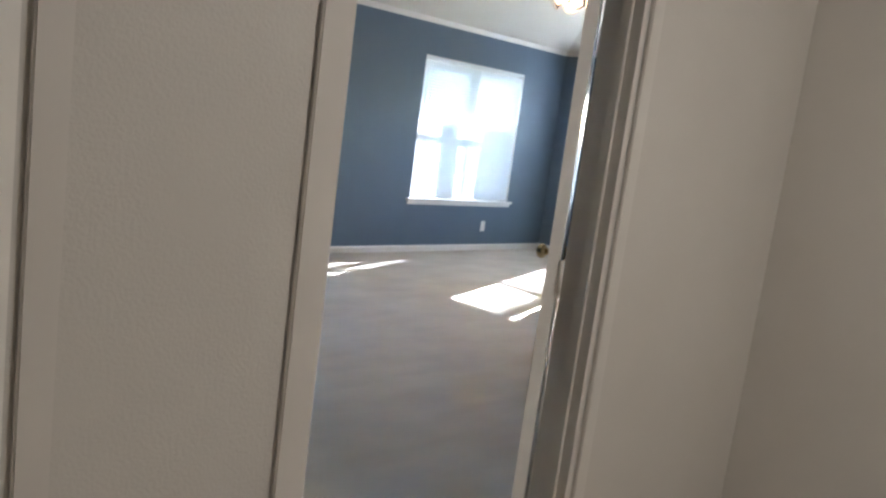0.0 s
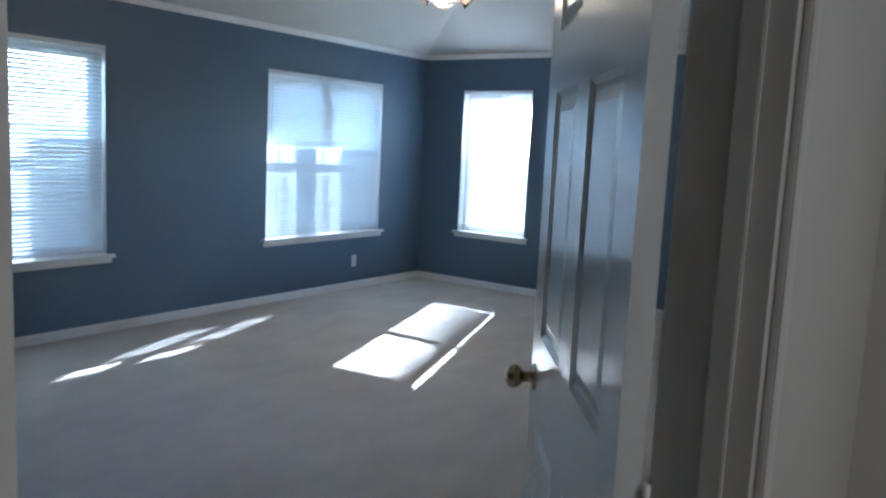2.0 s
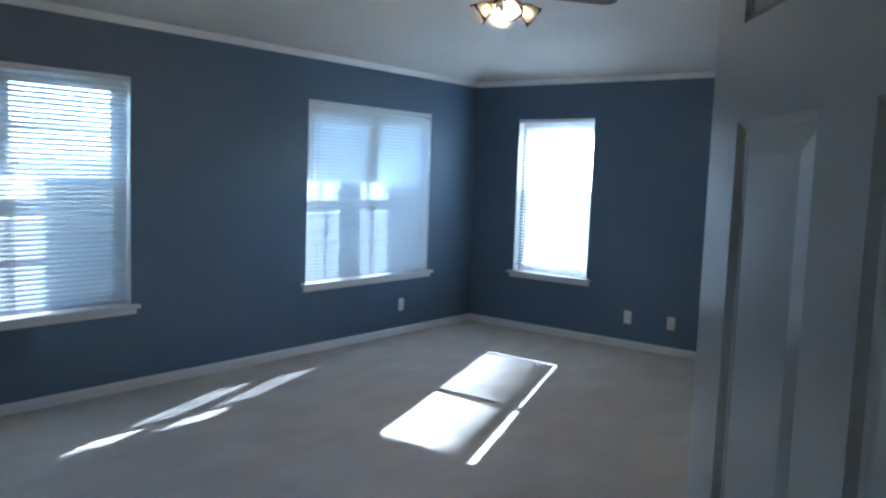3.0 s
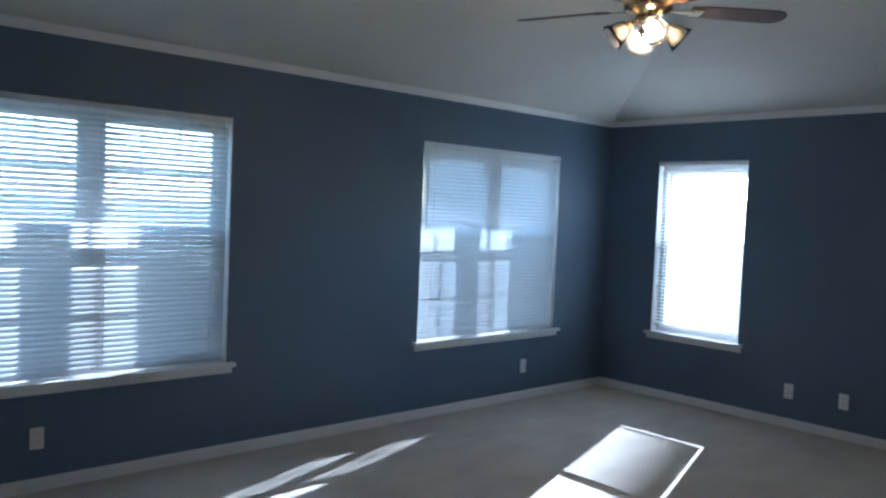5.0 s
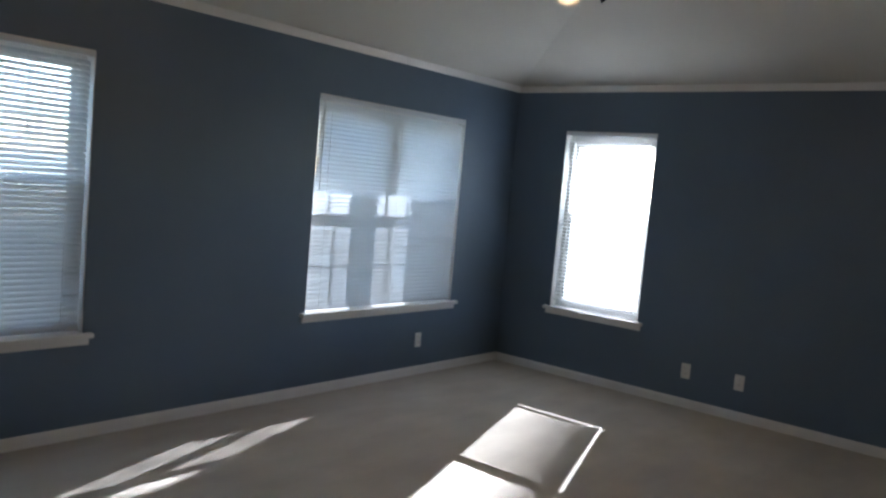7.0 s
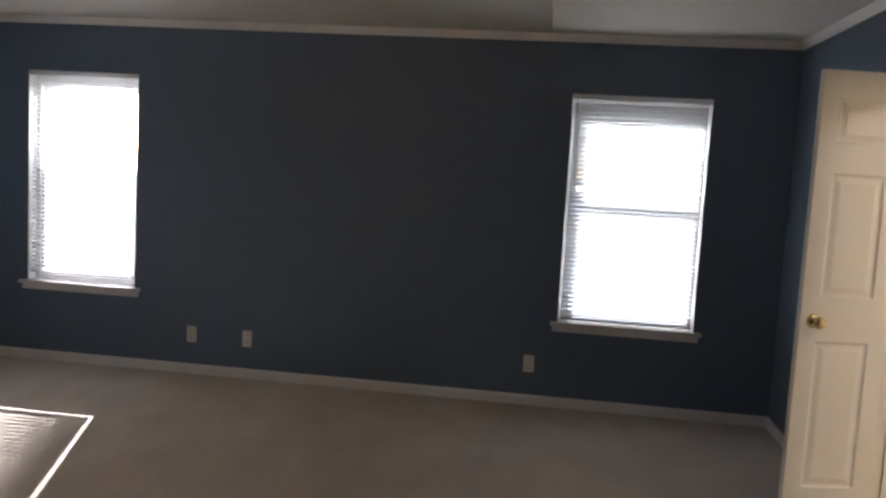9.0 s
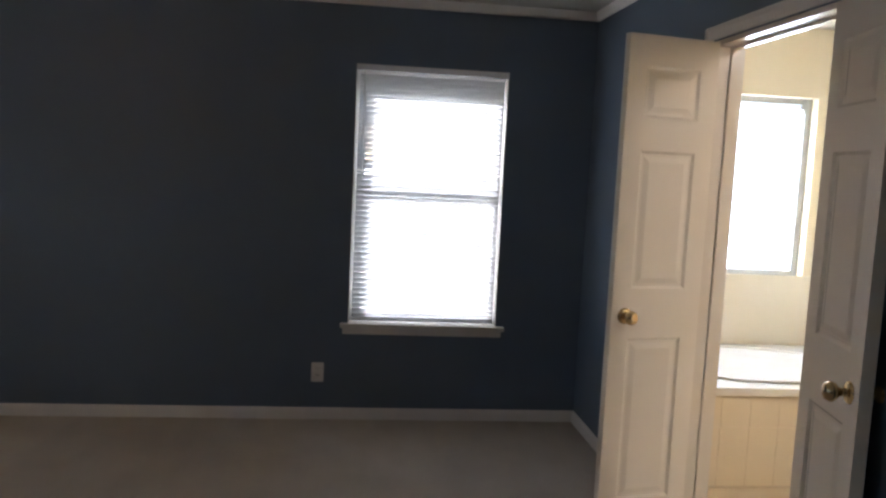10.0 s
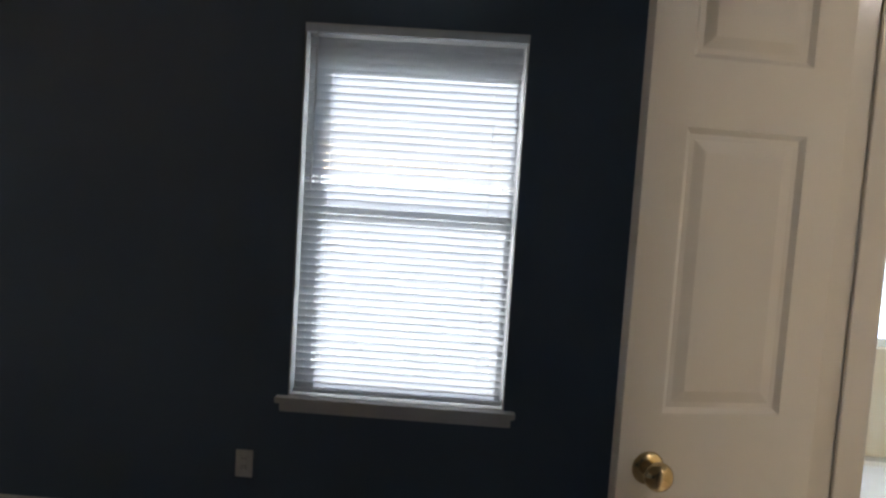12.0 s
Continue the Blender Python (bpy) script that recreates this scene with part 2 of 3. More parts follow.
structure("wall_entry", boxes(*wall_rows(0, LD, 0, 0.06, 0, H, [(E_A, E_B, 0, DOOR_H)])), M_BLUE,
          "dark slate blue painted wall with the entry door", "wall", ENTRY)
structure("wall_hall_front", boxes(*wall_rows(-1.6, 2.4, 0.06, 0.12, 0, H, [(E_A, E_B, 0, DOOR_H)])), M_HALL,
          "beige painted hall wall around the bedroom door", "wall", ENTRY)
structure("wall_hall_left", boxes((-1.7, -1.6, 0.06, 3.2, 0, H)), M_HALL, "beige painted hall side wall", "wall", ENTRY)
structure("wall_hall_right", boxes((2.4, 2.47, 0.06, 3.2, 0, H)), M_HALL, "beige painted hall side wall", "wall", ENTRY)
structure("wall_hall_end", boxes((-1.7, 2.47, 3.2, 3.3, 0, H)), M_HALL, "beige painted hall end wall", "wall", ENTRY)
structure("ceiling_hall", boxes((-1.6, 2.4, 0.12, 3.2, H - 0.01, H + 0.1)), M_CEIL, "off-white painted hall ceiling", "ceiling", ENTRY)
structure("floor_hall", boxes((-1.7, 2.47, 0.06, 3.3, -0.1, -0.004)), M_CARPET, "beige carpeted hall floor", "floor", ENTRY)

# carpeted floor
structure("floor", boxes((0, XE, YS, 0, -0.1, 0)), M_CARPET, "beige cut-pile carpet with brushed marks", "carpet")

# vaulted ceiling: slopes up from three walls, a flat strip along the east wall
VX, VT, VR = 4.15, 3.20, 3.20


def vault():
    bm = bmesh.new()
    def quad(*pts):
        bm.faces.new([bm.verts.new(p) for p in pts])
    x0, x1, y0, y1 = 0.0, VX, YS, 0.0
    a, c, d = VR, YS + VR, -VR
    quad((x0, y0, H), (x0, y1, H), (a, d, VT), (a, c, VT))
    quad((x0, y1, H), (x1, y1, H), (x1, d, VT), (a, d, VT))
    quad((x0, y0, H), (a, c, VT), (x1, c, VT), (x1, y0, H))
    quad((a, c, VT), (a, d, VT), (x1, d, VT), (x1, c, VT))
    quad((x1, y0, H), (x1, c, VT), (x1, d, VT), (x1, y1, H))
    bmesh.ops.remove_doubles(bm, verts=bm.verts[:], dist=0.001)
    ext = bmesh.ops.extrude_face_region(bm, geom=bm.faces[:], use_keep_orig=True)
    for v in ext["geom"]:
        if isinstance(v, bmesh.types.BMVert):
            v.co += Vector((0.12 if v.co.x > VX - 0.01 else 0, 0, 0.12))
    return bm


structure("ceiling", vault(), M_CEIL, "off-white vaulted bedroom ceiling with sloped edges", "ceiling")
structure("ceiling_strip", boxes((VX + 0.002, XE + 0.12, YS, 0, H, H + 0.12)), M_CEIL, "off-white flat ceiling strip along the door wall", "ceiling")

# trim strip under the ceiling and baseboards
CROWN = [(0, 0), (0.010, 0), (0.016, 0.010), (0.026, 0.038), (0.030, 0.05), (0, 0.05)]
BASE = [(0, 0), (0.014, 0), (0.014, 0.05), (0.009, 0.062), (0.004, 0.068), (0, 0.068)]


def strip(name, profile, length, m, label, mat=M_TRIM):
    structure(name, prism(profile, 0, length), mat, label, "trim", m)


def along(x, y, z, degrees):
    """Profiles stand off to the right of the way they run."""
    return pose(x, y, z, 0, 0, degrees)


ZC = H - 0.05
strip("trim_west", CROWN, -YS, along(0, YS, ZC, 0), "white trim strip at the top of the wall")
strip("trim_north", CROWN, XE, along(0, 0, ZC, -90), "white trim strip at the top of the wall")
strip("trim_east", CROWN, -DY, along(XE, 0, ZC, 180), "white trim strip at the top of the wall")
strip("trim_entry", CROWN, LD, along(DX, DY, ZC, 180), "white trim strip at the top of the wall")
strip("trim_south", CROWN, DX, along(DX, YS, ZC, 90), "white trim strip at the top of the wall")
strip("baseboard_west", BASE, -YS, along(0, YS, 0, 0), "white painted baseboard above the carpet")
strip("baseboard_north", BASE, XE, along(0, 0, 0, -90), "white painted baseboard above the carpet")
strip("baseboard_east", BASE, -BD[1] - 0.06, along(XE, 0, 0, 180), "white painted baseboard above the carpet")
strip("baseboard_east_south", BASE, BD[0] - 0.06 - DY, along(XE, BD[0] - 0.06, 0, 180), "white painted baseboard above the carpet")
strip("baseboard_south", BASE, DX, along(DX, YS, 0, 90), "white painted baseboard above the carpet")
strip("baseboard_entry", BASE, LD - E_B - 0.06, along(DX, DY, 0, 180), "white painted baseboard above the carpet")


# ---- windows and blinds ----
def window(name, m, width, z0, z1, units, label, grids=True, full_screen=False):
    """Origin at the lower left inner corner of the opening."""
    w = thing(name, m @ Matrix.Translation((0, 0, z0)), label, "window", kind="structure")
    h = z1 - z0
    ya, yb = 0.085, 0.145
    fr = 0.04
    top = 0.06 if units > 1 else 0.095
    rows = [(0, fr, ya, yb, 0, h), (width - fr, width, ya, yb, 0, h), (fr, width - fr, ya, yb, 0, fr), (fr, width - fr, ya, yb, h - top, h)]
    for i in range(1, units):
        c = width * i / units
        rows.append((c - 0.05, c + 0.05, ya, yb, fr, h - fr))
    part("window_frame", rounded(boxes(*rows)), M_VINYL, w)
    # white painted returns lining the opening
    part("jamb_liner", boxes((-0.002, 0.006, 0.004, ya, 0.0, h), (width - 0.006, width + 0.002, 0.004, ya, 0, h), (0.006, width - 0.006, 0.004, ya, h - 0.006, h + 0.002)), M_LINER, w)
    sill = rounded(boxes((-0.045, width + 0.045, -0.045, 0.0, -0.022, 0.003), (0.0, width, 0.0, ya, -0.022, 0.003)), 0.003)
    part("window_sill", sill, M_TRIM, w, "white painted wooden sill")
    part("apron", rounded(boxes((-0.03, width + 0.03, -0.016, -0.001, -0.062, -0.022)), 0.002), M_TRIM, w)
    step = width / units
    for i in range(units):
        a = i * step + (fr if i == 0 else 0.05)
        c = (i + 1) * step - (fr if i == units - 1 else 0.05)
        mid = h * 0.535
        for lo, hi, y in ((fr, mid + 0.018, 0.097), (mid - 0.018, h - top, 0.120)):
            s = part("sash", rounded(boxes((a, a + 0.028, y, y + 0.022, lo, hi), (c - 0.028, c, y, y + 0.022, lo, hi), (a + 0.028, c - 0.028, y, y + 0.022, lo, lo + 0.036),
                                           (a + 0.028, c - 0.028, y, y + 0.022, hi - 0.036, hi)), 0.002, 1), M_VINYL, w)
            pane = part("pane", boxes((a + 0.026, c - 0.026, y + 0.009, y + 0.013, lo + 0.034, hi - 0.034)), M_GLASS, s)
            pane.visible_shadow = False
            if lo == fr or full_screen:
                part("insect_screen", boxes((a + 0.004, c - 0.004, 0.146, 0.1475, lo, hi - 0.036)), M_SCREEN, w, "dark fine insect screen")
            if grids:
                gx = [a + (c - a) * k / 3 for k in (1, 2)]
                gz = lo + (hi - lo) * 0.55
                part("muntin", boxes(*[(x - 0.006, x + 0.006, y + 0.014, y + 0.02, lo + 0.036, hi - 0.036) for x in gx],
                                     (a + 0.032, c - 0.032, y + 0.0145, y + 0.0195, gz - 0.006, gz + 0.006)), M_VINYL, s)
    return w


SLAT, PITCH = 0.0345, 0.030


def slat_mesh(length, twist=0.0):
    """A thin bowed slat; twist turns it along its length by that many degrees."""
    bm = bmesh.new()
    steps = 9 if twist else 2
    rows = []
    for z in (0.0, 0.0007):
        for y, up in ((-SLAT / 2, 0), (-SLAT / 4, 0.0021), (0, 0.0028), (SLAT / 4, 0.0021), (SLAT / 2, 0)):
            line = []
            for k in range(steps):
                a = radians(twist * k / (steps - 1))
                line.append(bm.verts.new((length * k / (steps - 1), y * math.cos(a) - (z + up) * math.sin(a), y * math.sin(a) + (z + up) * math.cos(a))))
            rows.append(line)
    pairs = [(i, i + 1) for i in (0, 1, 2, 3, 5, 6, 7, 8)] + [(0, 5), (4, 9)]
    for i, j in pairs:
        for k in range(steps - 1):
            bm.faces.new((rows[i][k], rows[i][k + 1], rows[j][k + 1], rows[j][k]))
    return mesh_of("slat", bm, M_SLAT)


def blind(m, width, z0, z1, tilt, label, pitch=PITCH, group="window blinds", bent=(), gap=0.0, foot=0.0, twist=0.0, side=0.020):
    """A lowered mini blind in an opening; origin as for the window."""
    b = thing("window_blind", m @ Matrix.Translation((0, 0.022, z0)), label, "blind", group)
    h = z1 - z0
    part("headrail", rounded(boxes((0.004, width - 0.004, -0.017, 0.017, h - 0.034, h - 0.006)), 0.002), M_SLAT, b)
    part("bottom_rail", rounded(boxes((side - 0.004, width - side + 0.004 - gap, -0.014, 0.014, 0.018 + foot, 0.032 + foot)), 0.002), M_SLAT, b)
    me = slat_mesh(width - 2 * side - gap, twist)
    n = int((h - 0.077 - foot) / pitch)
    for i in range(n):
        part("slat", me, None, b, m=pose(side, 0, 0.045 + foot + i * pitch, tilt + random.uniform(-1.5, 1.5) + (35 if i in bent else 0), 0.6 if i in bent else 0, 0))
    for x in (0.12, width - 0.12) if width < 1.2 else (0.12, width / 2 + 0.04, width - 0.12):
        part("ladder_cord", boxes((x - 0.001, x + 0.001, -0.0195, -0.018, 0.022 + foot, h - 0.03), (x - 0.001, x + 0.001, 0.018, 0.0195, 0.022 + foot, h - 0.03)), M_CORD, b)
    wand = lathe([(0.0, 0.0), (0.004, 0.004), (0.003, 0.01), (0.003, 0.62), (0.0, 0.62)], 8)
    part("tilt_wand", wand, M_CORD, b, m=Matrix.Translation((0.05, -0.022, h - 0.65)))
    return b


window("window_1", WEST @ Matrix.Translation((A1[0], 0, 0)), A1[1] - A1[0], SILL, HEAD, 2, "white vinyl double window with muntins in the blue wall")
window("window_2", WEST @ Matrix.Translation((A2[0], 0, 0)), A2[1] - A2[0], SILL, HEAD, 2, "white vinyl double window with muntins in the blue wall")
window("window_3", NORTH @ Matrix.Translation((B1[0], 0, 0)), B1[1] - B1[0], SILL, HEAD, 1, "white vinyl single-hung window, bright with daylight", False)
window("window_4", NORTH @ Matrix.Translation((B2[0], 0, 0)), B2[1] - B2[0], SILL, HEAD, 1, "white vinyl single-hung window, bright with daylight", False, True)
w5 = thing("window_5", Matrix.Translation((BATH_W[0], 0, BZ0)), "fixed frosted bathroom window with a grey frame above the tub", "window", kind="structure")
BW, BH = BATH_W[1] - BATH_W[0], BZ1 - BZ0
part("window_frame", rounded(boxes((0, 0.045, 0.06, 0.12, 0, BH), (BW - 0.045, BW, 0.06, 0.12, 0, BH), (0.045, BW - 0.045, 0.06, 0.12, 0, 0.04), (0.045, BW - 0.045, 0.06, 0.12, BH - 0.04, BH))), M_FRAME, w5, "grey metal frame")
part("jamb_liner", boxes((0.0, 0.006, -0.01, 0.06, 0.006, BH), (BW - 0.006, BW, -0.01, 0.06, 0.006, BH), (0.006, BW - 0.006, -0.01, 0.06, BH - 0.006, BH), (0.0, BW, -0.012, 0.06, 0.0, 0.006)), M_CREAM, w5)
wp = part("pane", boxes((0.04, BW - 0.04, 0.085, 0.09, 0.035, BH - 0.035)), M_FROST, w5, "frosted glass")
part("shade_bracket", rounded(boxes((BW - 0.085, BW - 0.046, 0.045, 0.058, BH - 0.075, BH - 0.042), (BW - 0.065, BW - 0.046, 0.045, 0.058, BH - 0.10, BH - 0.075)), 0.006, 3), M_FRAME, w5)
blind(WEST @ Matrix.Translation((A1[0], 0, 0)), A1[1] - A1[0], SILL, HEAD, 50, "white half-open mini blind across a double window")
blind(WEST @ Matrix.Translation((A2[0], 0, 0)), A2[1] - A2[0], SILL, HEAD, 77, "white nearly closed mini blind across a double window")
blind(NORTH @ Matrix.Translation((B1[0], 0, 0)), B1[1] - B1[0], SILL, HEAD, 18, "white open mini blind in a sunny window, its slats twisted", gap=0.04, foot=0.04, twist=-42)
blind(NORTH @ Matrix.Translation((B2[0], 0, 0)), B2[1] - B2[0], SILL, HEAD, -54, "white half-open mini blind with one bent slat", bent=(28,))


# ---- doors ----
def casing(name, m, a, c, y, side, mat, label, band=True):
    """Moulded casing round an opening on the face y; side is the way it stands proud."""
    w = 0.057
    rows = [(a - w, a - 0.006, 0, DOOR_H + w), (c + 0.006, c + w, 0, DOOR_H + w), (a - 0.006, c + 0.006, DOOR_H + 0.006, DOOR_H + w)]
    bm = bmesh.new()
    for x0, x1, z0, z1 in rows:
        box(bm, x0, x1, min(y, y + side * 0.012), max(y, y + side * 0.012), z0, z1)
    rounded(bm, 0.003)
    outer = boxes((a - w, a - w + 0.018, min(y + side * 0.011, y + side * 0.019), max(y + side * 0.011, y + side * 0.019), 0, DOOR_H + w),
                  (c + w - 0.018, c + w, min(y + side * 0.011, y + side * 0.019), max(y + side * 0.011, y + side * 0.019), 0, DOOR_H + w),
                  (a - w + 0.018, c + w - 0.018, min(y + side * 0.011, y + side * 0.019), max(y + side * 0.011, y + side * 0.019), DOOR_H + w - 0.018, DOOR_H + w))
    rounded(outer, 0.003)
    ob = structure(name, bm, mat, label, "door casing", m)
    if band:
        part("back_band", outer, mat, ob)
    return ob


def jamb(name, m, a, c, y0, y1, mat, label):
    ob = structure(name, boxes((a - 0.001, a + 0.018, y0, y1, 0, DOOR_H), (c - 0.018, c + 0.001, y0, y1, 0, DOOR_H), (a + 0.018, c - 0.018, y0, y1, DOOR_H - 0.018, DOOR_H + 0.001)),
                   mat, label, "door jamb", m)
    ym = (y0 + y1) / 2
    part("door_stop", rounded(boxes((a + 0.018, a + 0.028, ym, ym + 0.03, 0, DOOR_H - 0.018), (c - 0.028, c - 0.018, ym, ym + 0.03, 0, DOOR_H - 0.018),
                                    (a + 0.028, c - 0.028, ym, ym + 0.03, DOOR_H - 0.028, DOOR_H - 0.018)), 0.002), mat, ob)
    return ob


def knob_mesh():
    return mesh_of("knob", lathe([(0.0, 0.066), (0.012, 0.066), (0.022, 0.061), (0.0275, 0.051), (0.0275, 0.044), (0.022, 0.034), (0.013, 0.028), (0.011, 0.014), (0.014, 0.008)], 24), M_BRASS)


def rose_mesh():
    return mesh_of("rosette", lathe([(0.0, 0.009), (0.016, 0.009), (0.026, 0.006), (0.032, 0.001), (0.032, 0.0)], 24), M_BRASS)


KNOB, ROSE = knob_mesh(), rose_mesh()


def panel_door(name, m, width, cols, label, flip=False):
    """A leaf with moulded panels; hinge edge at x = 0, faces at y = 0 and 0.035."""
    d = thing(name, m, label, "door", kind="structure")
    hgt, z0, th = 2.03, 0.012, 0.035
    st, top, bot = 0.115 if cols > 1 else 0.078, 0.115, 0.22
    zs = [(z0 + bot, 0.885), (1.08, 1.61), (1.735, z0 + hgt - top)]
    cw = (width - st * (cols + 1)) / cols
    xs = [(st + i * (cw + st), st + i * (cw + st) + cw) for i in range(cols)]
    rows = [(0, st, 0, th, z0, z0 + hgt), (width - st, width, 0, th, z0, z0 + hgt)]
    for i in range(1, cols):
        rows.append((xs[i][0] - st, xs[i][0], 0, th, zs[0][0], zs[2][1]))
    edges = [z0] + [v for p in zs for v in p] + [z0 + hgt]
    for k in range(0, 8, 2):
        for a, c in xs if 0 < k < 6 else [(st, width - st)]:
            rows.append((a, c, 0, th, edges[k], edges[k + 1]))
    part("slab", boxes(*rows), M_DOOR, d)
    for a, c in xs:
        for lo, hi in zs:
            bm = bmesh.new()
            # sunken bevel and raised field on both faces
            def ring(i, y):
                return [bm.verts.new(p) for p in ((a + i, y, lo + i), (c - i, y, lo + i), (c - i, y, hi - i), (a + i, y, hi - i))]
            for s in (0, 1):
                yy = [0.001, 0.008, 0.008, 0.003]
                rs = [ring(i, y if s == 0 else th - y) for i, y in zip((0.0, 0.010, 0.020, 0.042), yy)]
                for p, q in zip(rs, rs[1:]):
                    for k in range(4):
                        bm.faces.new((p[k], p[(k + 1) % 4], q[(k + 1) % 4], q[k]))
                bm.faces.new(rs[-1])
            part("panel", bm, M_DOOR, d)
    for s, y in ((90, 0.0), (-90, th)):
        part_m = Matrix.Translation((width - 0.06, y, 0.975)) @ Matrix.Rotation(radians(s), 4, "X")
        r = part("rosette", ROSE, None, d, m=part_m)
        part("knob", KNOB, None, r, "polished brass door knob")
    part("latch_plate", boxes((width - 0.001, width + 0.001, 0.006, 0.029, 0.935, 0.995)), M_STEEL, d)
    for z in (0.2, 1.02, 1.83):
        hy = -0.006 if not flip else th + 0.006
        part("hinge", lathe([(0, z - 0.045), (0.006, z - 0.045), (0.006, z + 0.045), (0, z + 0.045)], 10), M_STEEL, d, m=Matrix.Translation((-0.004, hy, 0)))
    return d


casing("trim_entry_room", ENTRY, E_A, E_B, 0.0, -1, M_TRIM, "white moulded casing round the entry door")
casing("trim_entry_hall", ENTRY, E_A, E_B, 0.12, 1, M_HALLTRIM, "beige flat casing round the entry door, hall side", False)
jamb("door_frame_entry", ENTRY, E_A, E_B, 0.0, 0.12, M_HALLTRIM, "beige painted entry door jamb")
EAST = Matrix(((0, 1, 0, XE), (-1, 0, 0, 0), (0, 0, 1, 0), (0, 0, 0, 1)))   # local x runs south, y outwards
casing("trim_bath_room", EAST, -BD[1], -BD[0], 0.0, -1, M_TRIM, "white moulded casing round the bathroom double door")
jamb("door_frame_bath", EAST, -BD[1], -BD[0], 0.0, 0.12, M_DOOR, "cream painted bathroom door jamb")

# entry leaf, open past square to its wall
LEAF_TURN = 125.8
p = ENTRY @ Vector((E_B - 0.022, -0.012, 0))
panel_door("door_1", pose(p.x, p.y, 0, 0, 0, LEAF_TURN), 0.835, 2, "white six-panel entry door standing open into the bedroom")
# bathroom leaves
LEAF = 0.395
panel_door("door_2", pose(XE - 0.008, BD[1] - 0.02, 0, 0, 0, 192.0), LEAF, 1, "narrow cream three-panel door leaf standing open")
panel_door("door_3", pose(XE - 0.008, BD[0] + 0.02, 0, 0, 0, 259.0), LEAF, 1, "narrow cream three-panel door leaf folded back", True)

# ---- outlets ----
def outlet(m, label):
    o = thing("wall_outlet", m, label, "outlet", "wall outlets")
    part("cover_plate", rounded(boxes((-0.036, 0.036, -0.006, 0, -0.058, 0.058)), 0.003), M_PLATE, o)
    for z in (-0.02, 0.02):
        r = part("receptacle", rounded(boxes((-0.017, 0.017, -0.0085, -0.004, z - 0.014, z + 0.014)), 0.002), M_PLATE, o)
        part("slots", boxes((-0.008, -0.006, -0.009, -0.006, z - 0.002, z + 0.008), (0.006, 0.008, -0.009, -0.006, z - 0.002, z + 0.008)), M_DARK, r)
    return o


OZ = 0.28
for y in (-1.088, -4.89):
    outlet(WEST @ Matrix.Translation((y, 0, OZ)), "white duplex outlet low on the blue wall")
for x in (1.778, 2.187, 4.147):
    outlet(NORTH @ Matrix.Translation((x, 0, OZ)), "white duplex outlet low on the blue wall")

# ---- ceiling fan ----
FX, FY = 2.30, -2.93
FZ = H + (VT - H) * FX / VR   # the sloped ceiling above it
fan = thing("ceiling_fan", pose(FX, FY, FZ), "brass ceiling fan with dark blades, two of four lamps lit", "fan")
D = FZ - 2.54      # drop from the ceiling to the blades
part("canopy", lathe([(0.0, 0.03), (0.07, 0.03), (0.07, -0.02), (0.066, -0.04), (0.03, -0.06), (0.014, -0.065)], 24), M_BRASS, fan)
part("downrod", lathe([(0.012, -0.05), (0.012, -D + 0.1)], 12), M_BRASS, fan)
part("motor_housing", lathe([(0.012, -D + 0.11), (0.05, -D + 0.10), (0.10, -D + 0.08), (0.115, -D + 0.04), (0.11, -D - 0.01), (0.07, -D - 0.03), (0.05, -D - 0.04), (0.0, -D - 0.04)], 32), M_BRASS, fan)
BLADE_OUTLINE = [(0.20, -0.045), (0.30, -0.058), (0.60, -0.066), (0.645, -0.05), (0.665, -0.02), (0.665, 0.02), (0.645, 0.05), (0.60, 0.066), (0.30, 0.058), (0.20, 0.045)]
for k in range(5):
    bm = prism(BLADE_OUTLINE, -0.003, 0.003)
    blade = part("blade", bm, M_BLADE, fan, m=pose(0, 0, -D, 0, 0, 72 * k + 52.8) @ pose(0, 0, 0, -12, 0, 0) @ pose(0, 0, 0, 90, 0, 0))
    part("blade_iron", rounded(boxes((0.09, 0.26, -0.008, -0.004, -0.016, 0.016), (0.20, 0.26, -0.0085, -0.0045, -0.035, 0.035)), 0.0015), M_BRASS, blade)
part("light_fitter", lathe([(0.0, -D - 0.03), (0.04, -D - 0.035), (0.055, -D - 0.05), (0.045, -D - 0.07), (0.02, -D - 0.085), (0.0, -D - 0.09)], 24), M_BRASS, fan)
for k in range(4):
    arm = part("lamp_arm", lathe([(0.0, -0.02), (0.011, -0.02), (0.011, 0.035), (0.02, 0.04), (0.022, 0.062), (0.0, 0.062)], 14), M_BRASS, fan,
               m=pose(0, 0, -D - 0.05, 0, 0, 44.8 + 90 * k) @ pose(0.045, 0, 0, 0, 128, 0))
    part("glass_shade", lathe([(0.023, 0.052), (0.036, 0.066), (0.047, 0.09), (0.053, 0.12), (0.066, 0.148), (0.0645, 0.149), (0.0515, 0.121), (0.0455, 0.091), (0.0345, 0.068), (0.022, 0.055)], 24), M_SHADE, arm,
         "clear ribbed glass tulip shade")
    part("bulb", lathe([(0.0, 0.06), (0.013, 0.063), (0.018, 0.08), (0.030, 0.105), (0.030, 0.122), (0.019, 0.140), (0.0, 0.146)], 16), M_BULB if k % 2 else M_OFF, arm, "lit warm bulb" if k % 2 else "unlit bulb")

